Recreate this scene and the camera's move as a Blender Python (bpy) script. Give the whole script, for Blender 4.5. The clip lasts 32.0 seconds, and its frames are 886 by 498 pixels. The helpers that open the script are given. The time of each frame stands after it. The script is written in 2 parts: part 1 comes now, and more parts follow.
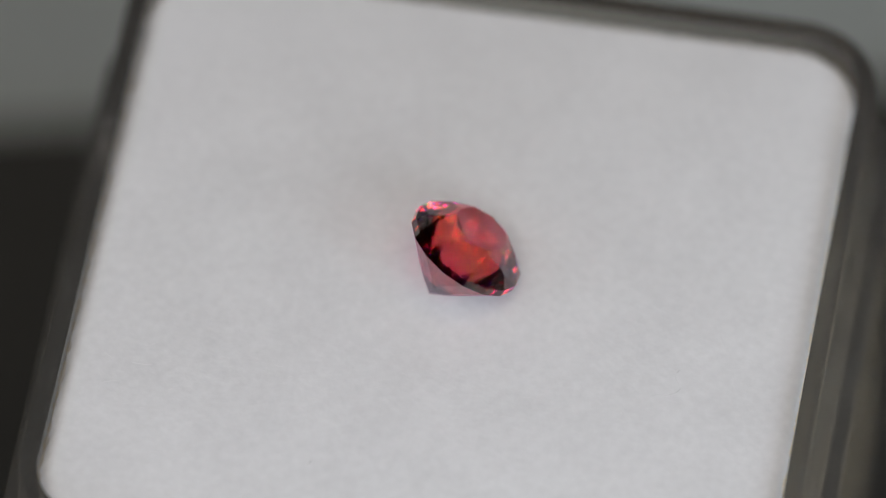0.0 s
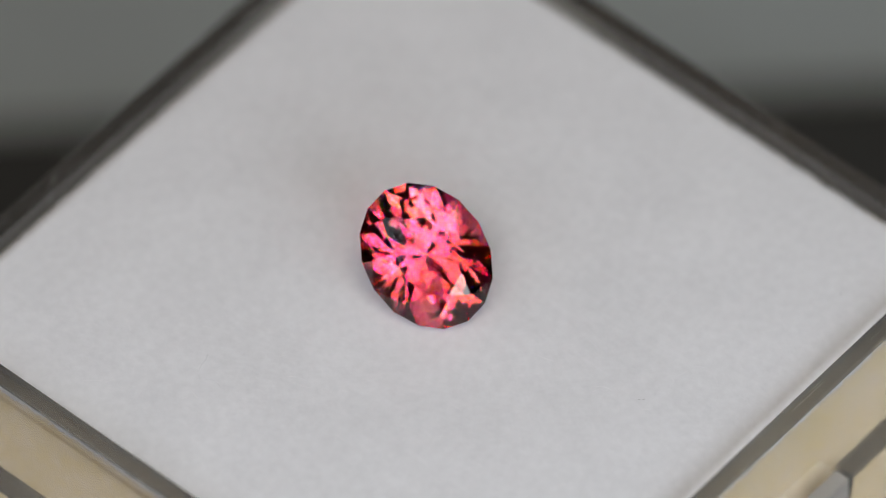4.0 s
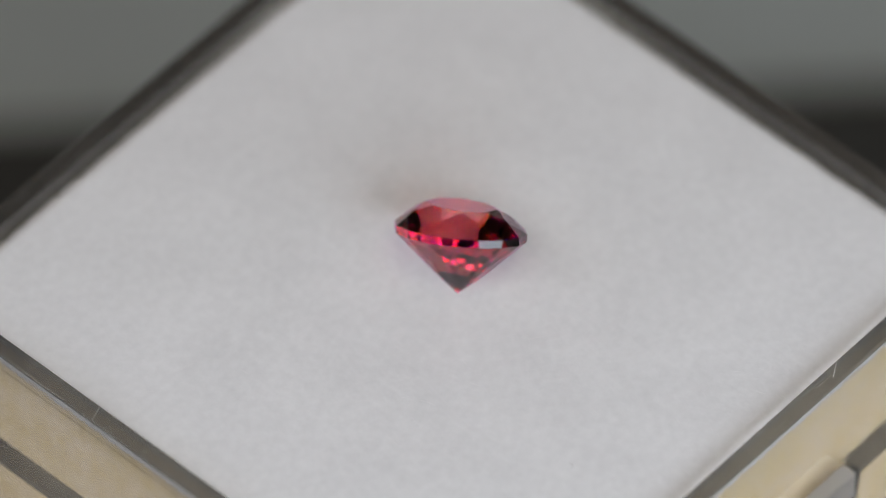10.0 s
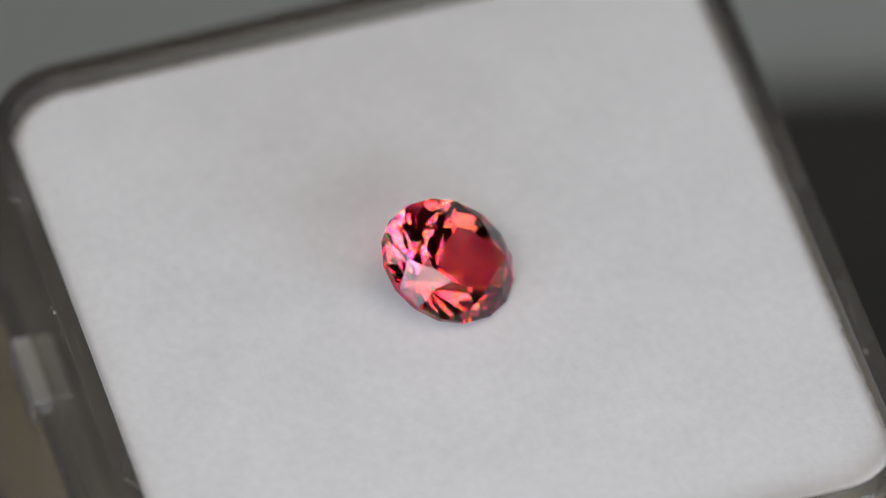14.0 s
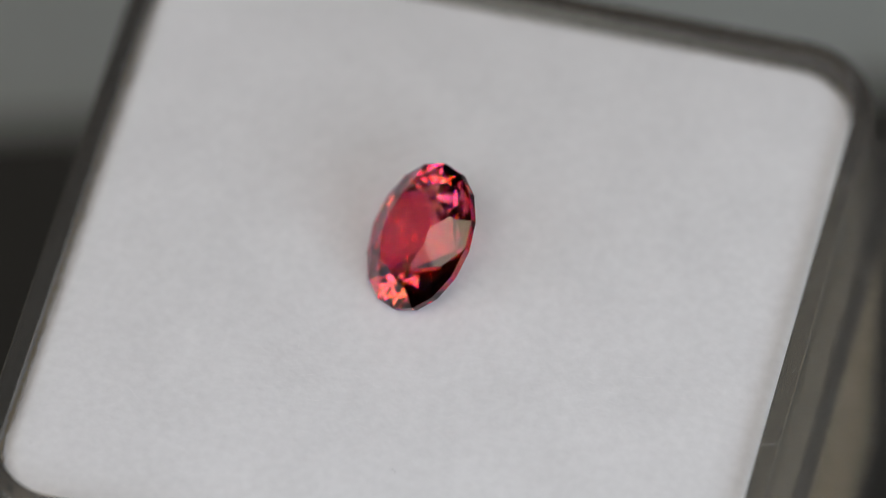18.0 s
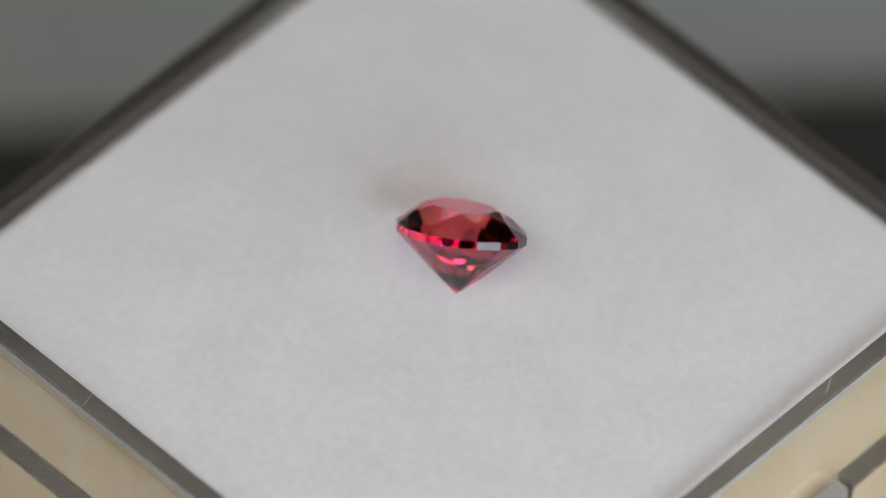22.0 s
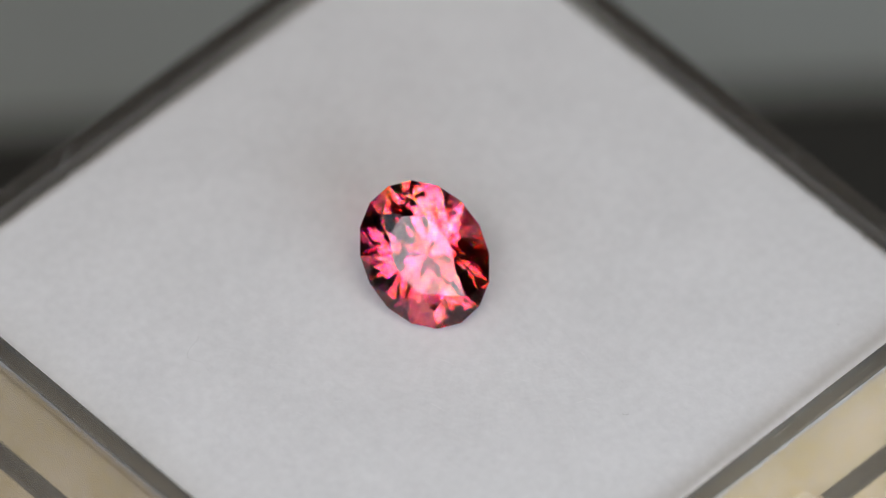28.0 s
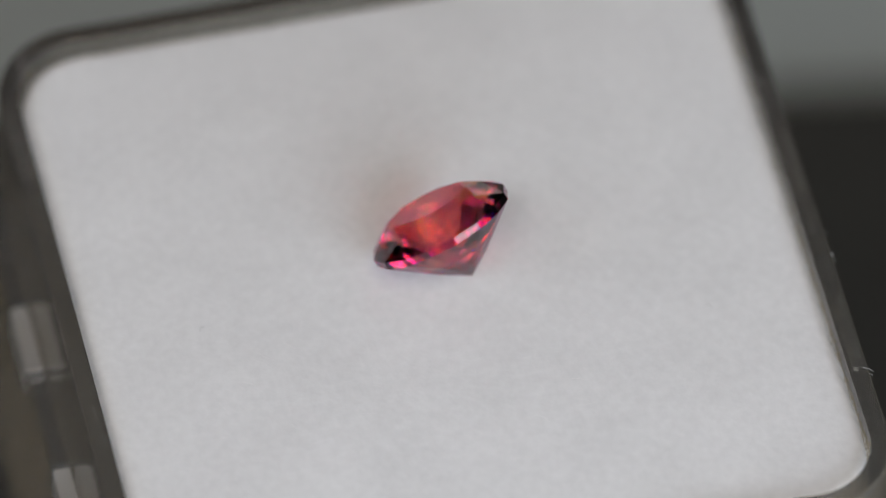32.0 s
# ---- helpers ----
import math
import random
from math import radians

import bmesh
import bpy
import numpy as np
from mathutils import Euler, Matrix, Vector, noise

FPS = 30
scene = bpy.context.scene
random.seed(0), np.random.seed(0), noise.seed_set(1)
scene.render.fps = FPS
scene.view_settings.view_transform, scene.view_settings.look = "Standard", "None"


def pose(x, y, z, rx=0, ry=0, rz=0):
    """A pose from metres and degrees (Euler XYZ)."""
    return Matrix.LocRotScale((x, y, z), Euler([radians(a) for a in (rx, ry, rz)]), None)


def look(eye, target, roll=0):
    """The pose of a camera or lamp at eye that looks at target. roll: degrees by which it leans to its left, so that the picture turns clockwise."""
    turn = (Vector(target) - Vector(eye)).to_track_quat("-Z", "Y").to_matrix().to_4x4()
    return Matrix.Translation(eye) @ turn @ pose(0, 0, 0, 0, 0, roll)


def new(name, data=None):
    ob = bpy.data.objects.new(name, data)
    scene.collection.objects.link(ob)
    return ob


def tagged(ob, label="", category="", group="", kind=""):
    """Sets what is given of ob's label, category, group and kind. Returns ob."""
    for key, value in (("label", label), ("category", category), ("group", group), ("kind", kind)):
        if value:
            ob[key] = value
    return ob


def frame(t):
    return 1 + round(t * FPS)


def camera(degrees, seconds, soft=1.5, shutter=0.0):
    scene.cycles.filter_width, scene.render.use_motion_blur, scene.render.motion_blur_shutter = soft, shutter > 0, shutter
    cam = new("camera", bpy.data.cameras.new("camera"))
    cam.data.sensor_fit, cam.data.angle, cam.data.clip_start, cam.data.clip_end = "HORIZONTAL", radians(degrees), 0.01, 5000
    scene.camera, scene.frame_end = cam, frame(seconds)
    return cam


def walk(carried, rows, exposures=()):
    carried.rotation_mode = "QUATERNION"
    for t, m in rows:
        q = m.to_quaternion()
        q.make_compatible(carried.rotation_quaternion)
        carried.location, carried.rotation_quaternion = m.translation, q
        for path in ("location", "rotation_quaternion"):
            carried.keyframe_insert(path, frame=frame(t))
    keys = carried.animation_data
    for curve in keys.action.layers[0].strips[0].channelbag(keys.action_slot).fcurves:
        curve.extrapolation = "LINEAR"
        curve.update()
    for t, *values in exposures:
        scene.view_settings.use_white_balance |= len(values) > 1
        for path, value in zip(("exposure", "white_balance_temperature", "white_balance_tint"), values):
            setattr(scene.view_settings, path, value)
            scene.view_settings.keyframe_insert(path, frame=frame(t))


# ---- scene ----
cam = camera(4.618, 32.0, soft=0.8)

# ---- plan, in metres ----
PAD_Z = 0.058           # level of the pad's edge above the table
TURN0, PERIOD = -8.744, 11.9064   # the turntable's angle at the start, and seconds for a full clockwise turn
EYE = Vector((0.0, -0.31976, PAD_Z + 0.39569))
AIM = Vector((-0.00001, 0.00115, PAD_Z + 0.00093))
walk(cam, [(0.0, look(EYE, AIM, 0.84)), (32.0, look(EYE, AIM, 0.84))])
cam.data.dof.use_dof = True
cam.data.dof.focus_distance = 0.5047
cam.data.dof.aperture_fstop = 18.0
cam.data.dof.aperture_blades = 0

# ---- light ----
world = bpy.data.worlds.new("world")
scene.world = world
world.use_nodes = True
world.node_tree.nodes["Background"].inputs[0].default_value = (0.9, 0.95, 1.0, 1)
world.node_tree.nodes["Background"].inputs[1].default_value = 0.02
scene.view_settings.exposure = 0.09


def around(az, el, d):
    """A place at d metres from the pad; az clockwise from straight behind it, el above the level."""
    a, e = radians(az), radians(el)
    return Vector((d * math.cos(e) * math.sin(a), d * math.cos(e) * math.cos(a), PAD_Z + d * math.sin(e)))


def soft_panel(name, az, el, d, w, h, radiance, colour):
    data = bpy.data.lights.new(name, "AREA")
    data.shape, data.size, data.size_y = "RECTANGLE", w, h
    data.energy, data.color = radiance * math.pi * w * h, colour
    ob = new(name, data)
    ob.matrix_world = look(around(az, el, d), (0, 0, PAD_Z))
    return ob


COOL, WARM = (0.80, 0.90, 1.04), (1.0, 0.81, 0.58)
soft_panel("window_light_right", 147, 26, 0.38, 0.30, 0.18, 4.8, (0.82, 0.92, 1.015))
soft_panel("window_light_left", -122, 36, 0.38, 0.28, 0.215, 0.75, COOL)
# unseen fill panel, added low in front to brighten dark facets
soft_panel("fill_light_low", -178, 13, 0.40, 0.22, 0.11, 3.4, COOL)
soft_panel("desk_lamp", -163, 49, 0.40, 0.113, 0.107, 4.4, (1.0, 0.97, 0.98))
soft_panel("overhead_lamp", -160, 61, 0.45, 0.38, 0.12, 2.6, (1.0, 0.91, 0.80))
soft_panel("ceiling_light", 150, 72, 0.75, 0.28, 0.28, 2.9, WARM)
soft_panel("back_window_light", 4, 11, 0.90, 1.00, 0.18, 0.85, (1.0, 0.93, 0.90))

# ---- materials ----


def material(name, colour, rough=0.5, metal=0.0, vary=0.0, scale=100.0, bump=0.0, bump_scale=1000.0, bump_dist=0.0001, trans=0.0, ior=1.45, second=None):
    m = bpy.data.materials.new(name)
    m.use_nodes = True
    nt = m.node_tree
    b = nt.nodes["Principled BSDF"]
    b.inputs["Base Color"].default_value = (*colour, 1)
    b.inputs["Roughness"].default_value = rough
    b.inputs["Metallic"].default_value = metal
    b.inputs["Transmission Weight"].default_value = trans
    b.inputs["IOR"].default_value = ior
    co = nt.nodes.new("ShaderNodeTexCoord")
    if vary:
        n1 = nt.nodes.new("ShaderNodeTexNoise")
        n1.inputs["Scale"].default_value = scale
        n1.inputs["Detail"].default_value = 6
        nt.links.new(co.outputs["Object"], n1.inputs["Vector"])
        n2 = nt.nodes.new("ShaderNodeTexNoise")
        n2.inputs["Scale"].default_value = scale * 9
        n2.inputs["Detail"].default_value = 4
        nt.links.new(co.outputs["Object"], n2.inputs["Vector"])
        add = nt.nodes.new("ShaderNodeMath")
        add.operation = "ADD"
        nt.links.new(n1.outputs["Fac"], add.inputs[0])
        nt.links.new(n2.outputs["Fac"], add.inputs[1])
        ramp = nt.nodes.new("ShaderNodeValToRGB")
        ramp.color_ramp.elements[0].position, ramp.color_ramp.elements[1].position = 0.32, 0.68
        half = nt.nodes.new("ShaderNodeMath")
        half.operation = "MULTIPLY"
        half.inputs[1].default_value = 0.5
        nt.links.new(add.outputs[0], half.inputs[0])
        nt.links.new(half.outputs[0], ramp.inputs[0])
        lo = second or [c * (1 - vary) for c in colour]
        ramp.color_ramp.elements[0].color = (*lo, 1)
        ramp.color_ramp.elements[1].color = (*[min(1, c * (1 + vary)) for c in colour], 1)
        nt.links.new(ramp.outputs[0], b.inputs["Base Color"])
    if bump:
        n3 = nt.nodes.new("ShaderNodeTexNoise")
        n3.inputs["Scale"].default_value = bump_scale
        n3.inputs["Detail"].default_value = 5
        nt.links.new(co.outputs["Object"], n3.inputs["Vector"])
        bp = nt.nodes.new("ShaderNodeBump")
        bp.inputs["Strength"].default_value = bump
        bp.inputs["Distance"].default_value = bump_dist
        nt.links.new(n3.outputs["Fac"], bp.inputs["Height"])
        nt.links.new(bp.outputs[0], b.inputs["Normal"])
    return m


def gem_material(name, red, green, blue):
    """Pink-red stone: light is tinted as it enters and leaves, and a little more at each reflection inside."""
    m = bpy.data.materials.new(name)
    m.use_nodes = True
    nt = m.node_tree
    nt.nodes.remove(nt.nodes["Principled BSDF"])
    out = nt.nodes["Material Output"]
    fres = nt.nodes.new("ShaderNodeFresnel")
    fres.inputs["IOR"].default_value = 1.662
    gloss = nt.nodes.new("ShaderNodeBsdfGlossy")
    gloss.inputs["Roughness"].default_value = 0.0
    tint = nt.nodes.new("ShaderNodeMix")
    tint.data_type = "RGBA"
    tint.inputs[6].default_value, tint.inputs[7].default_value = (1, 1, 1, 1), (0.95, 0.61, 0.88, 1)
    nt.links.new(fres.outputs[0], tint.inputs[0])
    nt.links.new(tint.outputs[2], gloss.inputs["Color"])
    total = None
    for colour, ior in (((red, 0, 0, 1), 1.659), ((0, green, 0, 1), 1.662), ((0, 0, blue, 1), 1.665)):
        r = nt.nodes.new("ShaderNodeBsdfRefraction")
        r.inputs["Roughness"].default_value = 0.0
        r.inputs["Color"].default_value, r.inputs["IOR"].default_value = colour, ior
        if total:
            add = nt.nodes.new("ShaderNodeAddShader")
            nt.links.new(total.outputs[0], add.inputs[0])
            nt.links.new(r.outputs[0], add.inputs[1])
            total = add
        else:
            total = r
    mix = nt.nodes.new("ShaderNodeMixShader")
    nt.links.new(fres.outputs[0], mix.inputs[0])
    nt.links.new(total.outputs[0], mix.inputs[1])
    nt.links.new(gloss.outputs[0], mix.inputs[2])
    nt.links.new(mix.outputs[0], out.inputs["Surface"])
    return m


# tints per part stand in for direction-dependent colour: pinker in the table and below, more orange in the crown
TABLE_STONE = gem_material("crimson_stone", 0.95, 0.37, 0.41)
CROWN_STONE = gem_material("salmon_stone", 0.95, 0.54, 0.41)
# tint darkened in place of the shade missing beneath the stone
LOWER_STONE = gem_material("shaded_pink_stone", 0.72, 0.24, 0.31)
FELT = material("white_fibre_pad", (0.768, 0.772, 0.80), 1.0, vary=0.06, scale=230, bump=0.20, bump_scale=4000, bump_dist=0.00007)
CREAM = material("cream_foam", (0.85, 0.715, 0.57), 0.95, vary=0.05, scale=170, second=(0.74, 0.58, 0.31), bump=0.6, bump_scale=1800, bump_dist=0.0002)
CLEAR = material("clear_plastic", (0.82, 0.79, 0.75), 0.08, trans=0.968, ior=1.53, bump=0.02, bump_scale=700, bump_dist=0.00005)


def let_through(m, share):
    """Thin clear plastic: part of the light goes straight through, shadows included."""
    nt = m.node_tree
    clear = nt.nodes.new("ShaderNodeBsdfTransparent")
    mix = nt.nodes.new("ShaderNodeMixShader")
    mix.inputs[0].default_value = share
    nt.links.new(nt.nodes["Principled BSDF"].outputs[0], mix.inputs[1])
    nt.links.new(clear.outputs[0], mix.inputs[2])
    nt.links.new(mix.outputs[0], nt.nodes["Material Output"].inputs["Surface"])


let_through(CLEAR, 0.06)
FROST = material("frosted_plastic", (0.80, 0.78, 0.76), 0.45, trans=0.80, ior=1.53, bump=0.1, bump_scale=3000, bump_dist=0.00005)
FIBRE = material("white_fibre", (0.80, 0.79, 0.81), 0.9)
SCUFF = material("scuffed_plastic", (0.24, 0.24, 0.235), 0.6)
DARK_SCRATCH = material("dark_scratch", (0.03, 0.03, 0.03), 0.6)
LINT = material("grey_lint", (0.50, 0.50, 0.51), 0.8)
GREY_TABLE = material("grey_laminate", (0.325, 0.35, 0.343), 0.45, vary=0.06, scale=14, bump=0.05, bump_scale=400)
BLACK_MAT = material("black_felt_mat", (0.027, 0.026, 0.023), 0.9, vary=0.2, scale=60, bump=0.4, bump_scale=1500)
BLACK_PLASTIC = material("black_plastic", (0.02, 0.02, 0.02), 0.35, vary=0.1, scale=200)
WALL_PAINT = material("dark_grey_paint", (0.22, 0.22, 0.22), 0.9, vary=0.08, scale=2, bump=0.1, bump_scale=80)

# ---- building helpers ----


def part(name, bm, mat, parent=None, label="", smooth=False):
    me = bpy.data.meshes.new(name)
    bmesh.ops.recalc_face_normals(bm, faces=bm.faces)
    bm.to_mesh(me)
    bm.free()
    me.materials.append(mat)
    if smooth:
        me.polygons.foreach_set("use_smooth", [True] * len(me.polygons))
    ob = new(name, me)
    if parent:
        ob.parent = parent
    if label:
        tagged(ob, label)
    return ob


def zone(name, faces, mat, parent, label):
    """Some faces of a closed body as a part of their own, with the body's outward sides kept."""
    bm = bmesh.new()
    made = {}
    for f in faces:
        for v in f.verts:
            if v not in made:
                made[v] = bm.verts.new(v.co)
        bm.faces.new([made[v] for v in f.verts])
    me = bpy.data.meshes.new(name)
    bm.to_mesh(me)
    bm.free()
    me.materials.append(mat)
    ob = new(name, me)
    ob.parent = parent
    return tagged(ob, label)


def block(bm, x0, x1, y0, y1, z0, z1, bevel=0.0, seg=2):
    verts = [bm.verts.new((x, y, z)) for z in (z0, z1) for x, y in ((x0, y0), (x1, y0), (x1, y1), (x0, y1))]
    faces = [(0, 3, 2, 1), (4, 5, 6, 7), (0, 1, 5, 4), (1, 2, 6, 5), (2, 3, 7, 6), (3, 0, 4, 7)]
    fs = [bm.faces.new([verts[i] for i in f]) for f in faces]
    if bevel:
        edges = {e for f in fs for e in f.edges}
        bmesh.ops.bevel(bm, geom=list(edges), offset=bevel, segments=seg, affect="EDGES")
    return bm


def rounded(hx, hy, r, n_side, n_corner):
    """Points and outward normals of a square with rounded corners, counter-clockwise."""
    pts = []
    for k, (sx, sy) in enumerate(((1, -1), (1, 1), (-1, 1), (-1, -1))):
        cx, cy = sx * (hx - r), sy * (hy - r)
        a0 = -90 + 90 * k
        for i in range(n_corner + 1):
            a = radians(a0 + 90 * i / n_corner)
            pts.append((cx + r * math.cos(a), cy + r * math.sin(a), math.cos(a), math.sin(a)))
        nx, ny = math.cos(radians(a0 + 90)), math.sin(radians(a0 + 90))
        length = 2 * (hy - r) if k % 2 == 0 else 2 * (hx - r)
        ex, ey = pts[-1][0], pts[-1][1]
        for i in range(1, n_side):
            s = length * i / n_side
            pts.append((ex - ny * s, ey + nx * s, nx, ny))
    return pts


def sweep(profile, hx, hy, r, n_side=6, n_corner=10):
    """A closed profile of (offset outwards, height) carried round a square with rounded corners; it may be a function of the place."""
    bm = bmesh.new()
    path = rounded(hx, hy, r, n_side, n_corner)
    rings = [[bm.verts.new((x + nx * o, y + ny * o, z)) for o, z in (profile(x, y, nx, ny) if callable(profile) else profile)] for x, y, nx, ny in path]
    n = len(rings[0])
    for i, a in enumerate(rings):
        b = rings[(i + 1) % len(rings)]
        for j in range(n):
            bm.faces.new((a[j], b[j], b[(j + 1) % n], a[(j + 1) % n]))
    return bm


def tube(bm, pts, r0, r1, sides=5):
    """A thin thread along pts, tapering from r0 to r1."""
    last = None
    for i, p in enumerate(pts):
        p = Vector(p)
        d = (Vector(pts[min(i + 1, len(pts) - 1)]) - Vector(pts[max(i - 1, 0)])).normalized()
        u = d.orthogonal().normalized()
        v = d.cross(u)
        r = r0 + (r1 - r0) * i / (len(pts) - 1)
        ring = [bm.verts.new(p + r * (math.cos(a) * u + math.sin(a) * v)) for a in (2 * math.pi * k / sides for k in range(sides))]
        if last:
            for k in range(sides):
                bm.faces.new((last[k], last[(k + 1) % sides], ring[(k + 1) % sides], ring[k]))
        else:
            bm.faces.new(ring[::-1])
        last = ring
    bm.faces.new(last)


MM = 0.001

# ---- the setting ----


def build_setting():
    table = part("ground", block(bmesh.new(), -0.9, 0.9, -0.7, 0.9, -0.03, 0.0, 0.003), GREY_TABLE)
    tagged(table, "smooth cool grey laminate tabletop under the black mat", "table", kind="structure")
    room = (("floor", (-2.0, 2.0, -2.0, 2.0, -0.80, -0.75)), ("ceiling", (-2.0, 2.0, -2.0, 2.0, 1.65, 1.662)),
            ("wall_north", (-2.0, 2.0, 2.0, 2.1, -0.75, 1.65)), ("wall_south", (-2.0, 2.0, -2.1, -2.0, -0.75, 1.65)),
            ("wall_east", (2.0, 2.1, -2.0, 2.0, -0.75, 1.65)), ("wall_west", (-2.1, -2.0, -2.0, 2.0, -0.75, 1.65)))
    for name, b in room:
        ob = part(name, block(bmesh.new(), *b), WALL_PAINT)
        tagged(ob, "plain dark grey painted surface of the dim room", "wall" if "wall" in name else name, kind="structure")
    for x in (-0.84, 0.84):
        for y in (-0.64, 0.84):
            leg = part("table_leg", block(bmesh.new(), x - 0.025, x + 0.025, y - 0.025, y + 0.025, -0.75, -0.0299, 0.002), BLACK_PLASTIC, table)
    mat = part("black_mat", block(bmesh.new(), -0.16, 0.16, -0.22, 0.0581, 0.0, 0.0012, 0.0004), BLACK_MAT)
    mat.matrix_world = pose(0, 0, 0, 0, 0, 4.6)
    tagged(mat, "matt black felt mat with a straight edge on the grey table", "mat")


def build_turntable():
    bm = bmesh.new()
    n = 64
    prof = [(0.0, 0.0), (13.5, 0.0), (14.0, 0.5), (14.0, 32.3), (13.5, 32.8), (0.0, 32.8)]
    rings = []
    for i in range(n):
        a = 2 * math.pi * i / n
        rings.append([bm.verts.new((r * MM * math.cos(a), r * MM * math.sin(a), z * MM + 0.0012)) for r, z in prof[1:-1]])
    for i in range(n):
        a, b = rings[i], rings[(i + 1) % n]
        for j in range(len(a) - 1):
            bm.faces.new((a[j], b[j], b[j + 1], a[j + 1]))
    bm.faces.new([r[0] for r in rings][::-1])
    bm.faces.new([r[-1] for r in rings])
    ob = part("turntable", bm, BLACK_PLASTIC)
    return tagged(ob, "small round black plastic turntable under the clear box", "turntable")


BASE_Z = 0.034 - PAD_Z       # underside of the box, from the pad's level
CX, CY = 0.48 * MM, 0.08 * MM
HX, HY = 16.91 * MM, 16.98 * MM    # half sizes inside the walls


def build_box():
    box = new("gem_box")
    tagged(box, "open clear plastic gem box, square with rounded corners and a ledge", "box")
    z0 = BASE_Z
    lo = -5.3 * MM
    top = 0.66 * MM
    slots = ((-1, 5.2), (-1, -5.1), (1, 4.6), (1, -5.2))     # side of the box, and where along it a slot is cut into the ledge

    def section(x, y, nx, ny):
        """The wall's outline: a thin upper wall, a ledge, and a lower wall twice as thick."""
        cut = any(ny * s > 0.99 and abs(x - c * MM) < 2.0 * MM for s, c in slots)
        low = lo - 1.9 * MM if cut else lo
        return [(0.0, z0 + 1.3 * MM), (0.0, 0.22 * MM), (0.0, top - 0.05 * MM), (0.012 * MM, top - 0.015 * MM), (0.045 * MM, top), (0.77 * MM, top), (0.845 * MM, top - 0.02 * MM), (0.893 * MM, top - 0.065 * MM), (0.91 * MM, top - 0.14 * MM),
                (0.921 * MM, 0.22 * MM), (1.16 * MM, lo + 0.16 * MM), (1.19 * MM, low + 0.04 * MM), (1.30 * MM, low), (1.98 * MM, low), (2.08 * MM, low - 0.05 * MM), (2.12 * MM, low - 0.16 * MM),
                (2.10 * MM, z0 + 0.5 * MM), (1.95 * MM, z0 + 0.12 * MM), (1.6 * MM, z0), (0.3 * MM, z0), (0.05 * MM, z0 + 0.2 * MM)]

    whole = sweep(section, HX, HY, 3.1 * MM, 120, 14)
    bmesh.ops.recalc_face_normals(whole, faces=whole.faces)
    rim = zone("rim", [f for f in whole.faces if f.calc_center_median().z > 0.22 * MM], CLEAR, box, "flat clear rim with fine scratches")
    shell = zone("shell", [f for f in whole.faces if f.calc_center_median().z <= 0.22 * MM], CLEAR, box, "clear wall with a ledge halfway down")
    whole.free()
    rim.location = shell.location = (CX, CY, 0)
    bm = bmesh.new()
    ring = rounded(HX - 0.1 * MM, HY - 0.1 * MM, 3.0 * MM, 2, 8)
    a = [bm.verts.new((x, y, z0 + 0.05 * MM)) for x, y, _, _ in ring]
    b = [bm.verts.new((x, y, z0 + 1.0 * MM)) for x, y, _, _ in ring]
    bm.faces.new(a[::-1])
    bm.faces.new(b)
    for i in range(len(a)):
        j = (i + 1) % len(a)
        bm.faces.new((a[i], a[j], b[j], b[i]))
    base = part("base_plate", bm, CLEAR, box)
    base.location = (CX, CY, 0)
    for o in (shell, base):
        o.visible_shadow = False    # clear panes let the light through
    for s, x in slots:
        bm = block(bmesh.new(), -1.9 * MM, 1.9 * MM, 1.26 * MM, 2.08 * MM, lo - 1.89 * MM, lo + 0.03 * MM, 0.08 * MM)
        tab = part("latch_tab", bm, FROST, box, "small frosted snap tab standing in a slot of the ledge")
        tab.matrix_local = Matrix.Translation((CX + x * MM, CY + s * HY, 0)) @ pose(0, 0, 0, 0, 0, 0 if s > 0 else 180)
    rnd = random.Random(11)
    for i in range(36):
        side = (1, 1, 0, 2, 3)[i % 5]
        along = rnd.uniform(-14.0, 14.0) * MM
        across = rnd.uniform(0.20, 0.62) * MM
        length = rnd.choice((0.3, 0.5, 0.8, 1.4, 2.4)) * rnd.uniform(0.7, 1.2) * MM
        skew = rnd.gauss(0, 0.02) * length if length > 0.6 * MM else rnd.gauss(0, 0.25) * length
        half = HX if side % 2 == 0 else HY
        bm = bmesh.new()
        pts = [(half + across + skew * k, along + length * (k - 0.5), top - 0.003 * MM) for k in (0, 0.3, 0.6, 1)]
        tube(bm, pts, rnd.uniform(0.005, 0.011) * MM, 0.004 * MM, 4)
        mark = part("scratch", bm, SCUFF, box)
        mark.matrix_local = Matrix.Translation((CX, CY, 0)) @ pose(0, 0, 0, 0, 0, (0, -90, 180, 90)[side])
    for pts in (((17.50, -7.15), (17.80, -6.65)), ((17.52, -6.70), (17.78, -7.10)), ((-16.98, 5.1), (-17.35, 5.5)), ((-4.35, -17.2), (-4.05, -17.45))):
        bm = bmesh.new()
        tube(bm, [(x * MM, y * MM, top) for x, y in pts], 0.022 * MM, 0.012 * MM, 4)
        part("scratch", bm, DARK_SCRATCH, box, "short dark scratch across the rim")
    bm = bmesh.new()
    tube(bm, [(-16.50 * MM, 6.35 * MM, top), (-16.85 * MM, 6.22 * MM, top), (-17.25 * MM, 6.12 * MM, top - 0.02 * MM)], 0.020 * MM, 0.014 * MM, 4)
    part("crack", bm, SCUFF, box, "short pale crack across the rim")
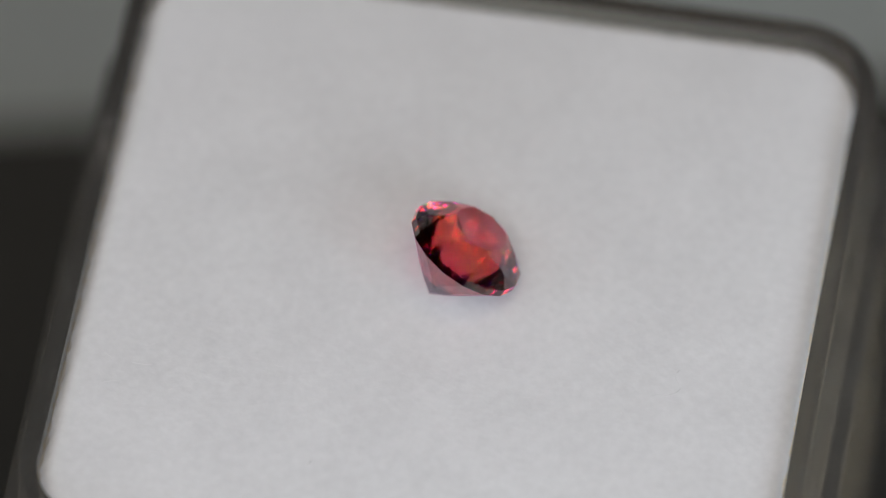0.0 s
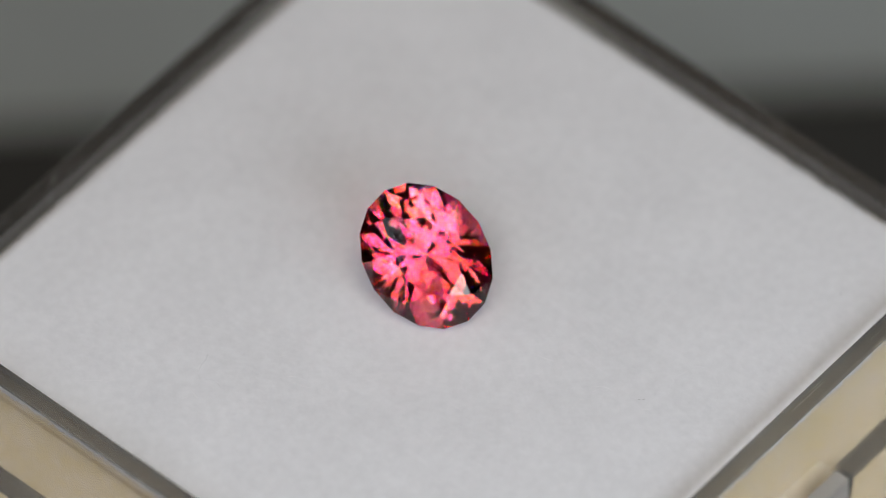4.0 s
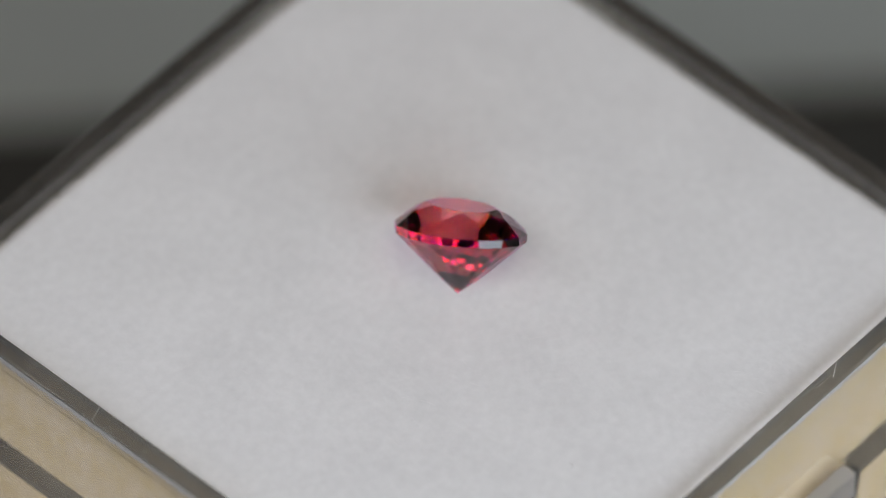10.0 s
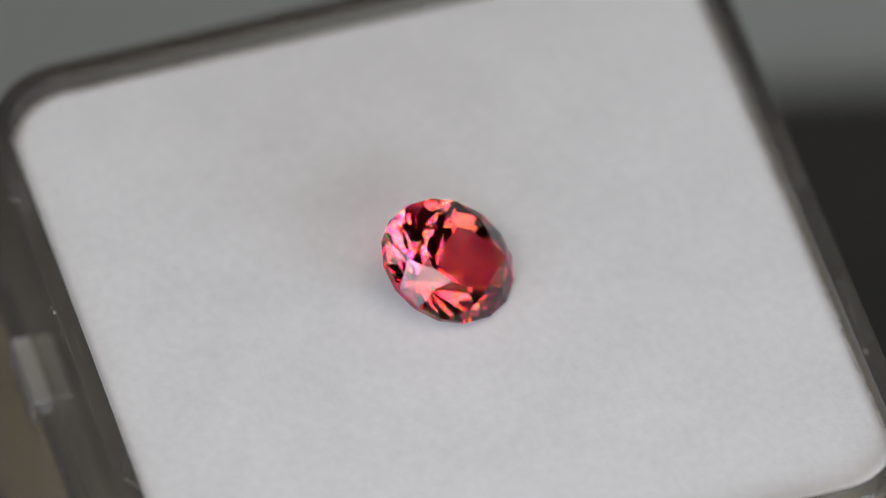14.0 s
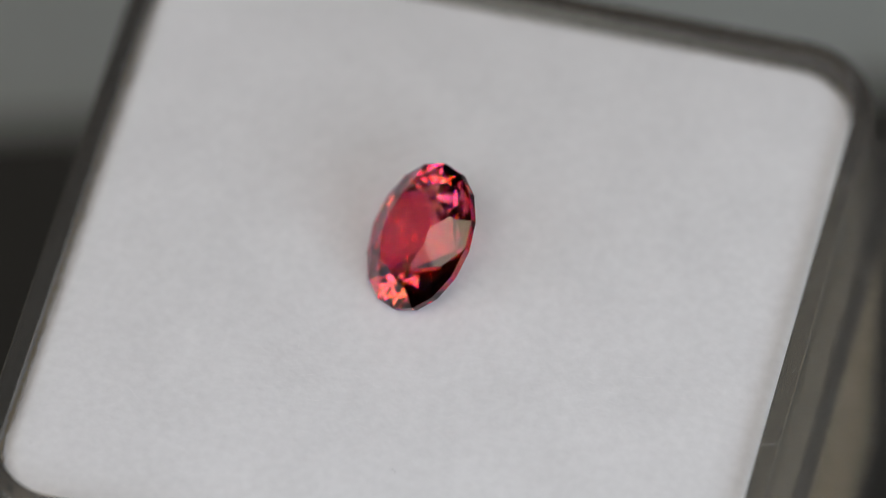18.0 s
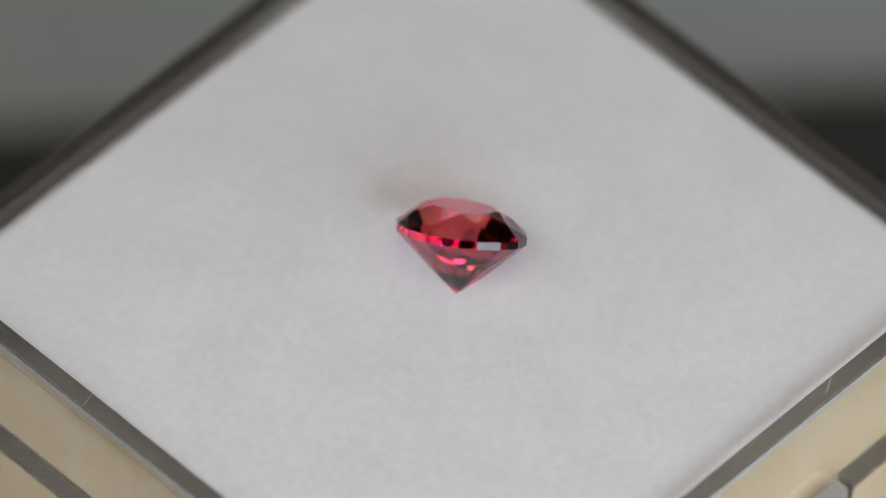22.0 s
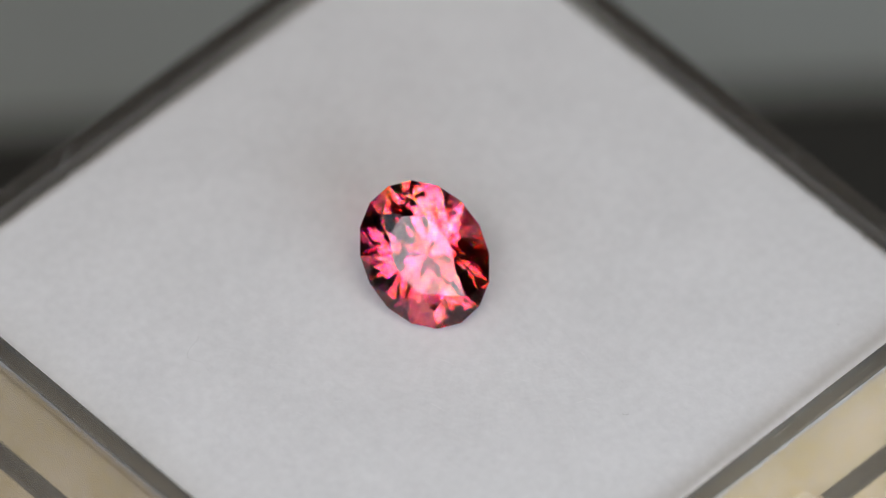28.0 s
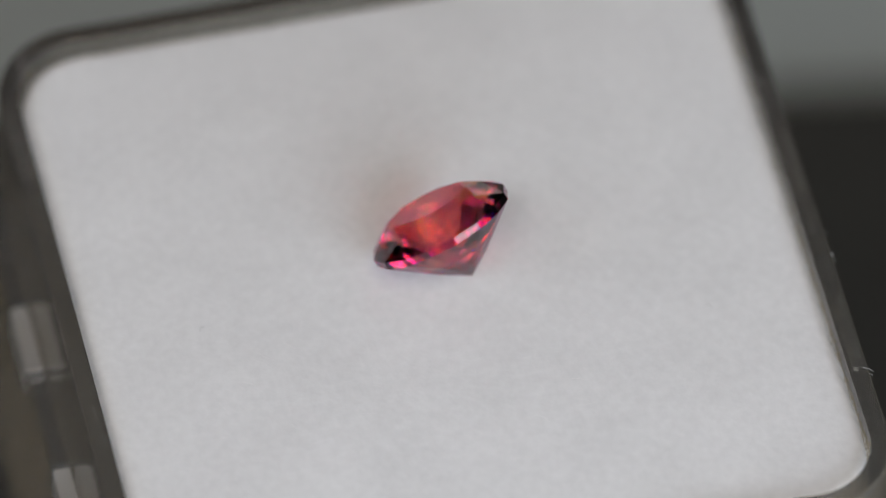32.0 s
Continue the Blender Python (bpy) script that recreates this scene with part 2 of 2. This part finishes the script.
    for x, y, size in ((-2.9, -17.85, 0.13), (-3.25, -17.9, 0.06), (-1.6, -17.9, 0.06), (6.3, -17.8, 0.05), (15.9, 14.3, 0.08), (12.1, 17.6, 0.06)):
        bm = bmesh.new()
        for k in range(16):
            v = Vector((rnd.gauss(0, 1), rnd.gauss(0, 1), rnd.gauss(0, 1))).normalized() * size * rnd.uniform(0.5, 1.0) * MM
            bm.verts.new((x * MM + v.x, y * MM + v.y * 0.6, 0.63 * MM + 0.6 * v.z))
        bmesh.ops.convex_hull(bm, input=bm.verts[:])
        part("chip", bm, LINT, box, "tiny pale chip on the edge of the rim")
    return box


PHX, PHY = 16.80 * MM, 16.88 * MM
PX, PY = 0.45 * MM, 0.06 * MM     # the pad sits a little off the box's middle


def pad_height(x, y):
    """The fluffy top of the pad: gently domed, with rounded shoulders and soft relief."""
    h = -0.10 * MM + 0.50 * MM * (1 - (x / PHX) ** 2) * (1 - (y / PHY) ** 2)
    r = 3.3 * MM
    qx, qy = abs(x) - PHX + r, abs(y) - PHY + r
    edge = r - math.hypot(max(qx, 0), max(qy, 0)) - min(max(qx, qy), 0)
    k = 1 - max(0.0, min(1.0, edge / (0.65 * MM)))
    h -= 0.40 * MM * (1 - math.sqrt(max(0.0, 1 - 0.96 * k * k))) / 0.8
    v = Vector((x, y, 0))
    return h + 0.018 * MM * noise.noise(v * 300) + 0.012 * MM * noise.noise(v * 700)


def inside_walls(x, y):
    """Keeps a place on the pad, in the pad's own space, off the box's walls."""
    gap = 0.02 * MM
    return (max(CX - PX - HX + gap, min(CX - PX + HX - gap, x)), max(CY - PY - HY + gap, min(CY - PY + HY - gap, y)))


def build_pad():
    pad = new("cushion_pad")
    tagged(pad, "white fluffy fibre pad with ragged edges filling the clear box", "pad")
    bm = bmesh.new()
    ring = rounded(PHX, PHY, 3.3 * MM, 190, 34)
    levels = [i / 60 for i in range(1, 57)] + [0.942 + 0.0058 * i for i in range(10)] + [0.997, 1.0]
    rows = []
    centre = bm.verts.new((0, 0, pad_height(0, 0)))
    for k, f in enumerate(levels):
        row = []
        for x, y, nx, ny in ring:
            px, py = x * f, y * f
            z = pad_height(px, py)
            if f > 0.985:
                rag = 0.12 * MM * noise.noise(Vector((x, y, 7)) * 700) + 0.10 * MM * noise.noise(Vector((x, y, 3)) * 2600) + 0.11 * MM * noise.noise(Vector((x, y, 5)) * 6500)
                rag *= (f - 0.985) / 0.015
                px, py = inside_walls(px + nx * rag, py + ny * rag)
                z -= (f - 0.985) / 0.015 * 0.03 * MM
            row.append(bm.verts.new((px, py, z)))
        rows.append(row)
    for inset, z in ((0.03, -0.56), (0.08, -0.62), (0.14, -0.66)):
        row = []
        for x, y, nx, ny in ring:
            rag = 0.08 * MM * noise.noise(Vector((x, y, z * 0.01)) * 1500)
            row.append(bm.verts.new((*inside_walls(x + nx * (rag - inset * MM), y + ny * (rag - inset * MM)), z * MM)))
        rows.append(row)
    n = len(ring)
    for i in range(n):
        bm.faces.new((centre, rows[0][i], rows[0][(i + 1) % n]))
    for a, b in zip(rows, rows[1:]):
        for i in range(n):
            bm.faces.new((a[i], b[i], b[(i + 1) % n], a[(i + 1) % n]))
    bm.faces.new(rows[-1][::-1])
    top = part("top_layer", bm, FELT, pad, smooth=True)
    def core_section(x, y, nx, ny):
        """The core's top lies against the fibre layer, but for a slit along two sides."""
        slit = 0.14 if nx < -0.9 else 0.38 if nx > 0.9 else 0.0
        return [(0, (-1.2 - slit) * MM), (0, BASE_Z + 1.4 * MM), (-4 * MM, BASE_Z + 1.4 * MM), (-4 * MM, (-1.2 - slit) * MM)]

    sheet = sweep([(0, -0.66 * MM), (0, -1.19 * MM), (-5 * MM, -1.19 * MM), (-5 * MM, -0.66 * MM)], PHX - 0.08 * MM, PHY - 0.08 * MM, 3.8 * MM, 12, 10)
    backing = part("backing_sheet", sheet, CREAM, pad, "thin cream backing under the white fibre")
    core = sweep(core_section, PHX - 0.1 * MM, PHY - 0.1 * MM, 4.4 * MM, 12, 10)
    foam = part("foam_core", core, CREAM, pad, "cream foam core under the white fibre layer")
    bm = bmesh.new()
    rnd = random.Random(5)
    for i in range(6500):
        k = rnd.randrange(n)
        x, y, nx, ny = ring[k]
        f = 1 - abs(rnd.gauss(0, 0.004)) + 0.003
        p = Vector((x * f, y * f, pad_height(x * f, y * f) - 0.05 * MM))
        d = Vector((nx + rnd.gauss(0, 0.9), ny + rnd.gauss(0, 0.9), rnd.uniform(-0.1, 0.6))).normalized()
        side = Vector((rnd.gauss(0, 1), rnd.gauss(0, 1), rnd.gauss(0, 0.4))).normalized()
        length = rnd.uniform(0.05, 0.18) * MM
        pts = [p + d * length * s + side * length * 0.35 * s * s for s in (0, 0.33, 0.66, 1)]
        lim = [Vector((*inside_walls(q.x, q.y), q.z)) for q in pts]
        tube(bm, lim, 0.009 * MM, 0.004 * MM, 3)
    for i in range(600):
        x, y = rnd.uniform(-PHX, PHX) * 0.97, rnd.uniform(-PHY, PHY) * 0.97
        a = rnd.uniform(0, 6.283)
        length = rnd.uniform(0.25, 0.9) * MM
        bend = rnd.uniform(-0.5, 0.5)
        pts = []
        for s in (0, 0.25, 0.5, 0.75, 1):
            px, py = x + math.cos(a + bend * s) * length * s, y + math.sin(a + bend * s) * length * s
            pts.append((px, py, pad_height(px, py) + (0.004 + 0.03 * math.sin(3.14 * s)) * MM))
        tube(bm, pts, 0.0045 * MM, 0.0025 * MM, 3)
    fibres = part("fibre_fuzz", bm, FIBRE, pad, "fine loose white fibres on the pad")
    tagged(fibres, kind="stuff")
    for o in (top, backing, foam, fibres):
        o.location = (PX, PY, 0)
    return pad


def lint(name, label, pts, r):
    bm = bmesh.new()
    tube(bm, [((x - 0.0) * MM, y * MM, pad_height(x * MM - PX, y * MM - PY) + z * MM) for x, y, z in pts], r * MM, r * 0.7 * MM, 5)
    return tagged(part(name, bm, LINT, smooth=True), label, "lint", group="lint on the pad")


def rim_fibre(label, pts, r):
    bm = bmesh.new()
    tube(bm, [(x * MM, y * MM, z * MM) for x, y, z in pts], r * MM, r * 0.7 * MM, 5)
    return tagged(part("fibre_thread", bm, FIBRE, smooth=True), label, "lint", group="fibres on the rim")


def build_lint():
    curl = [(10.55, -5.25, 0.03), (10.8, -5.12, 0.04), (11.1, -5.1, 0.05), (11.4, -5.02, 0.06), (11.68, -4.85, 0.08), (11.82, -4.6, 0.1), (11.7, -4.35, 0.1), (11.52, -4.1, 0.09), (11.5, -3.8, 0.07), (11.62, -3.5, 0.05)]
    short = [(-4.32, -11.8, 0.02), (-4.22, -11.72, 0.05), (-4.18, -11.6, 0.05), (-4.24, -11.5, 0.03)]
    hook = [(-0.62, 11.62, 0.02), (-0.5, 11.6, 0.05), (-0.42, 11.52, 0.06), (-0.4, 11.42, 0.04)]
    speck = [(-11.47, 14.42, 0.02), (-11.42, 14.45, 0.04), (-11.38, 14.5, 0.02)]
    return [lint("lint_thread", "fine curled grey lint thread lying on the white pad", curl, 0.005),
            lint("lint_thread", "short grey lint hair lying on the white pad", short, 0.011),
            lint("lint_thread", "tiny hooked grey lint hair on the white pad", hook, 0.012),
            lint("lint_thread", "dark dust speck on the white pad near its corner", speck, 0.016),
            rim_fibre("thin white fibre lying across the clear rim", [(7.35, -17.45, 0.70), (7.6, -17.32, 0.71), (7.9, -17.12, 0.73), (8.25, -16.95, 0.70), (8.55, -16.7, 0.50)], 0.007),
            rim_fibre("curled white fibre caught on the outer edge of the rim", [(-9.75, -17.55, 0.69), (-9.85, -17.8, 0.70), (-10.0, -17.98, 0.60), (-10.15, -17.92, 0.52), (-10.1, -17.78, 0.62)], 0.012)]


# ---- the stone ----
GEM_POSE = Matrix(((-0.84580, -0.13885, 0.51511, 1.1526 * MM), (0.38267, -0.83067, 0.40442, -0.0533 * MM), (0.37174, 0.53917, 0.75572, 2.8715 * MM), (0, 0, 0, 1)))


def gem_planes():
    """The cutter's planes of an oval brilliant, as outward normal and distance: facets lie at even steps round the oval."""
    a, b = 2.87 * MM, 3.57 * MM
    top, low = 0.03 * MM, -0.33 * MM
    table, culet = top + 1.05 * MM, low - 2.73 * MM
    reach = (0.46, 0.55, 0.58, 0.55)
    tip, star_tip, knee = 0.36, 0.77, 0.64
    c1, c2 = math.cos(radians(11.25)), math.cos(radians(22.5))
    rows = [(0, 0, 1, table)]

    def plane(az, k, d):
        n = Vector((math.cos(radians(az)) / a, math.sin(radians(az)) / b, k))
        rows.append((*(n / n.length), d / n.length))

    def sloping(az, r0, z0, r1, z1):
        k = (r0 - r1) / (z1 - z0)
        plane(az, k, r0 + k * z0)

    turn_z = culet + tip * 0.90 * (low - culet)
    knee_z = low + (turn_z - low) * (1 - knee) / (1 - tip)
    for j in range(8):
        r0, r1 = reach[j % 4], reach[(j + 1) % 4]
        mid = (r0 + r1) / 2
        star_z = top + (table - top) * (1 - star_tip * c2) / (1 - mid)
        sloping(45 * j, 1, top, r0, table)
        sloping(45 * j + 22.5, mid * c2, table, star_tip, star_z)
        sloping(45 * j, 1, low, tip, turn_z)
        sloping(45 * j + 22.5, 1, low, tip * 0.95, turn_z)
        sloping(45 * j, tip, turn_z, 0, culet)
        sloping(45 * j + 22.5, tip * 0.99, turn_z, 0, culet)
        for s in (11.25, 33.75):
            sloping(45 * j + s, c1, top, star_tip * c1, star_z)
            sloping(45 * j + s, c1, low, knee * c1 * 1.02, knee_z)
    for j in range(16):
        plane(22.5 * j + 11.25, 0, c1)
    return np.array(rows)


def build_gem():
    """The stone is all that lies inside its planes: its corners are where three of them meet."""
    p = gem_planes()
    p[:, 3] *= 1000
    n = len(p)
    i, j, k = [v.ravel() for v in np.meshgrid(range(n), range(n), range(n), indexing="ij")]
    keep = (i < j) & (j < k)
    t = np.stack([i[keep], j[keep], k[keep]], 1)
    m = p[t][:, :, :3]
    ok = np.abs(np.linalg.det(m)) > 1e-5
    x = np.linalg.solve(m[ok], p[t][ok][:, :, 3:])[:, :, 0]
    x = x[(x @ p[:, :3].T <= p[:, 3] + 1e-6).all(1)]
    x = np.unique(np.round(x, 5), axis=0)
    hull = bmesh.new()
    for v in x:
        hull.verts.new(v)
    bmesh.ops.convex_hull(hull, input=hull.verts[:])
    bmesh.ops.dissolve_limit(hull, angle_limit=radians(0.12), verts=hull.verts[:], edges=hull.edges[:])
    bmesh.ops.scale(hull, vec=(MM, MM, MM), verts=hull.verts[:])
    bmesh.ops.recalc_face_normals(hull, faces=hull.faces)
    gem = new("gemstone")
    tagged(gem, "oval brilliant-cut pink-red gemstone lying tilted on the white pad", "gemstone")
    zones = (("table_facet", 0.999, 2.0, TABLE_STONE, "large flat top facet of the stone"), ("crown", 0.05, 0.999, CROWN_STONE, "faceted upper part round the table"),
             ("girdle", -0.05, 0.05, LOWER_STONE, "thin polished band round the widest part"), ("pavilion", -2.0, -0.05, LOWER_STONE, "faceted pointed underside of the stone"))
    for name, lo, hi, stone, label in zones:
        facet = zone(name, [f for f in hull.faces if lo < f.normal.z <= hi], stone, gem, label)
        facet.visible_shadow = name in ("crown", "girdle")    # light goes through the clear stone
    hull.free()
    return gem


build_setting()
turntable = build_turntable()
gem_box = build_box()
cushion_pad = build_pad()
threads = build_lint()
gemstone = build_gem()


def motions():
    """Everything on the turntable turns clockwise, as seen from above, at one even pace."""
    def rows(local, level):
        out = []
        for i in range(65):
            t = 0.5 * i
            out.append((t, pose(0, 0, level, 0, 0, TURN0 - 360 * t / PERIOD) @ local))
        return out

    still = Matrix.Identity(4)
    walk(turntable, rows(still, 0.0))
    for thing in (gem_box, cushion_pad, *threads):
        walk(thing, rows(still, PAD_Z))
    walk(gemstone, rows(GEM_POSE, PAD_Z))


motions()
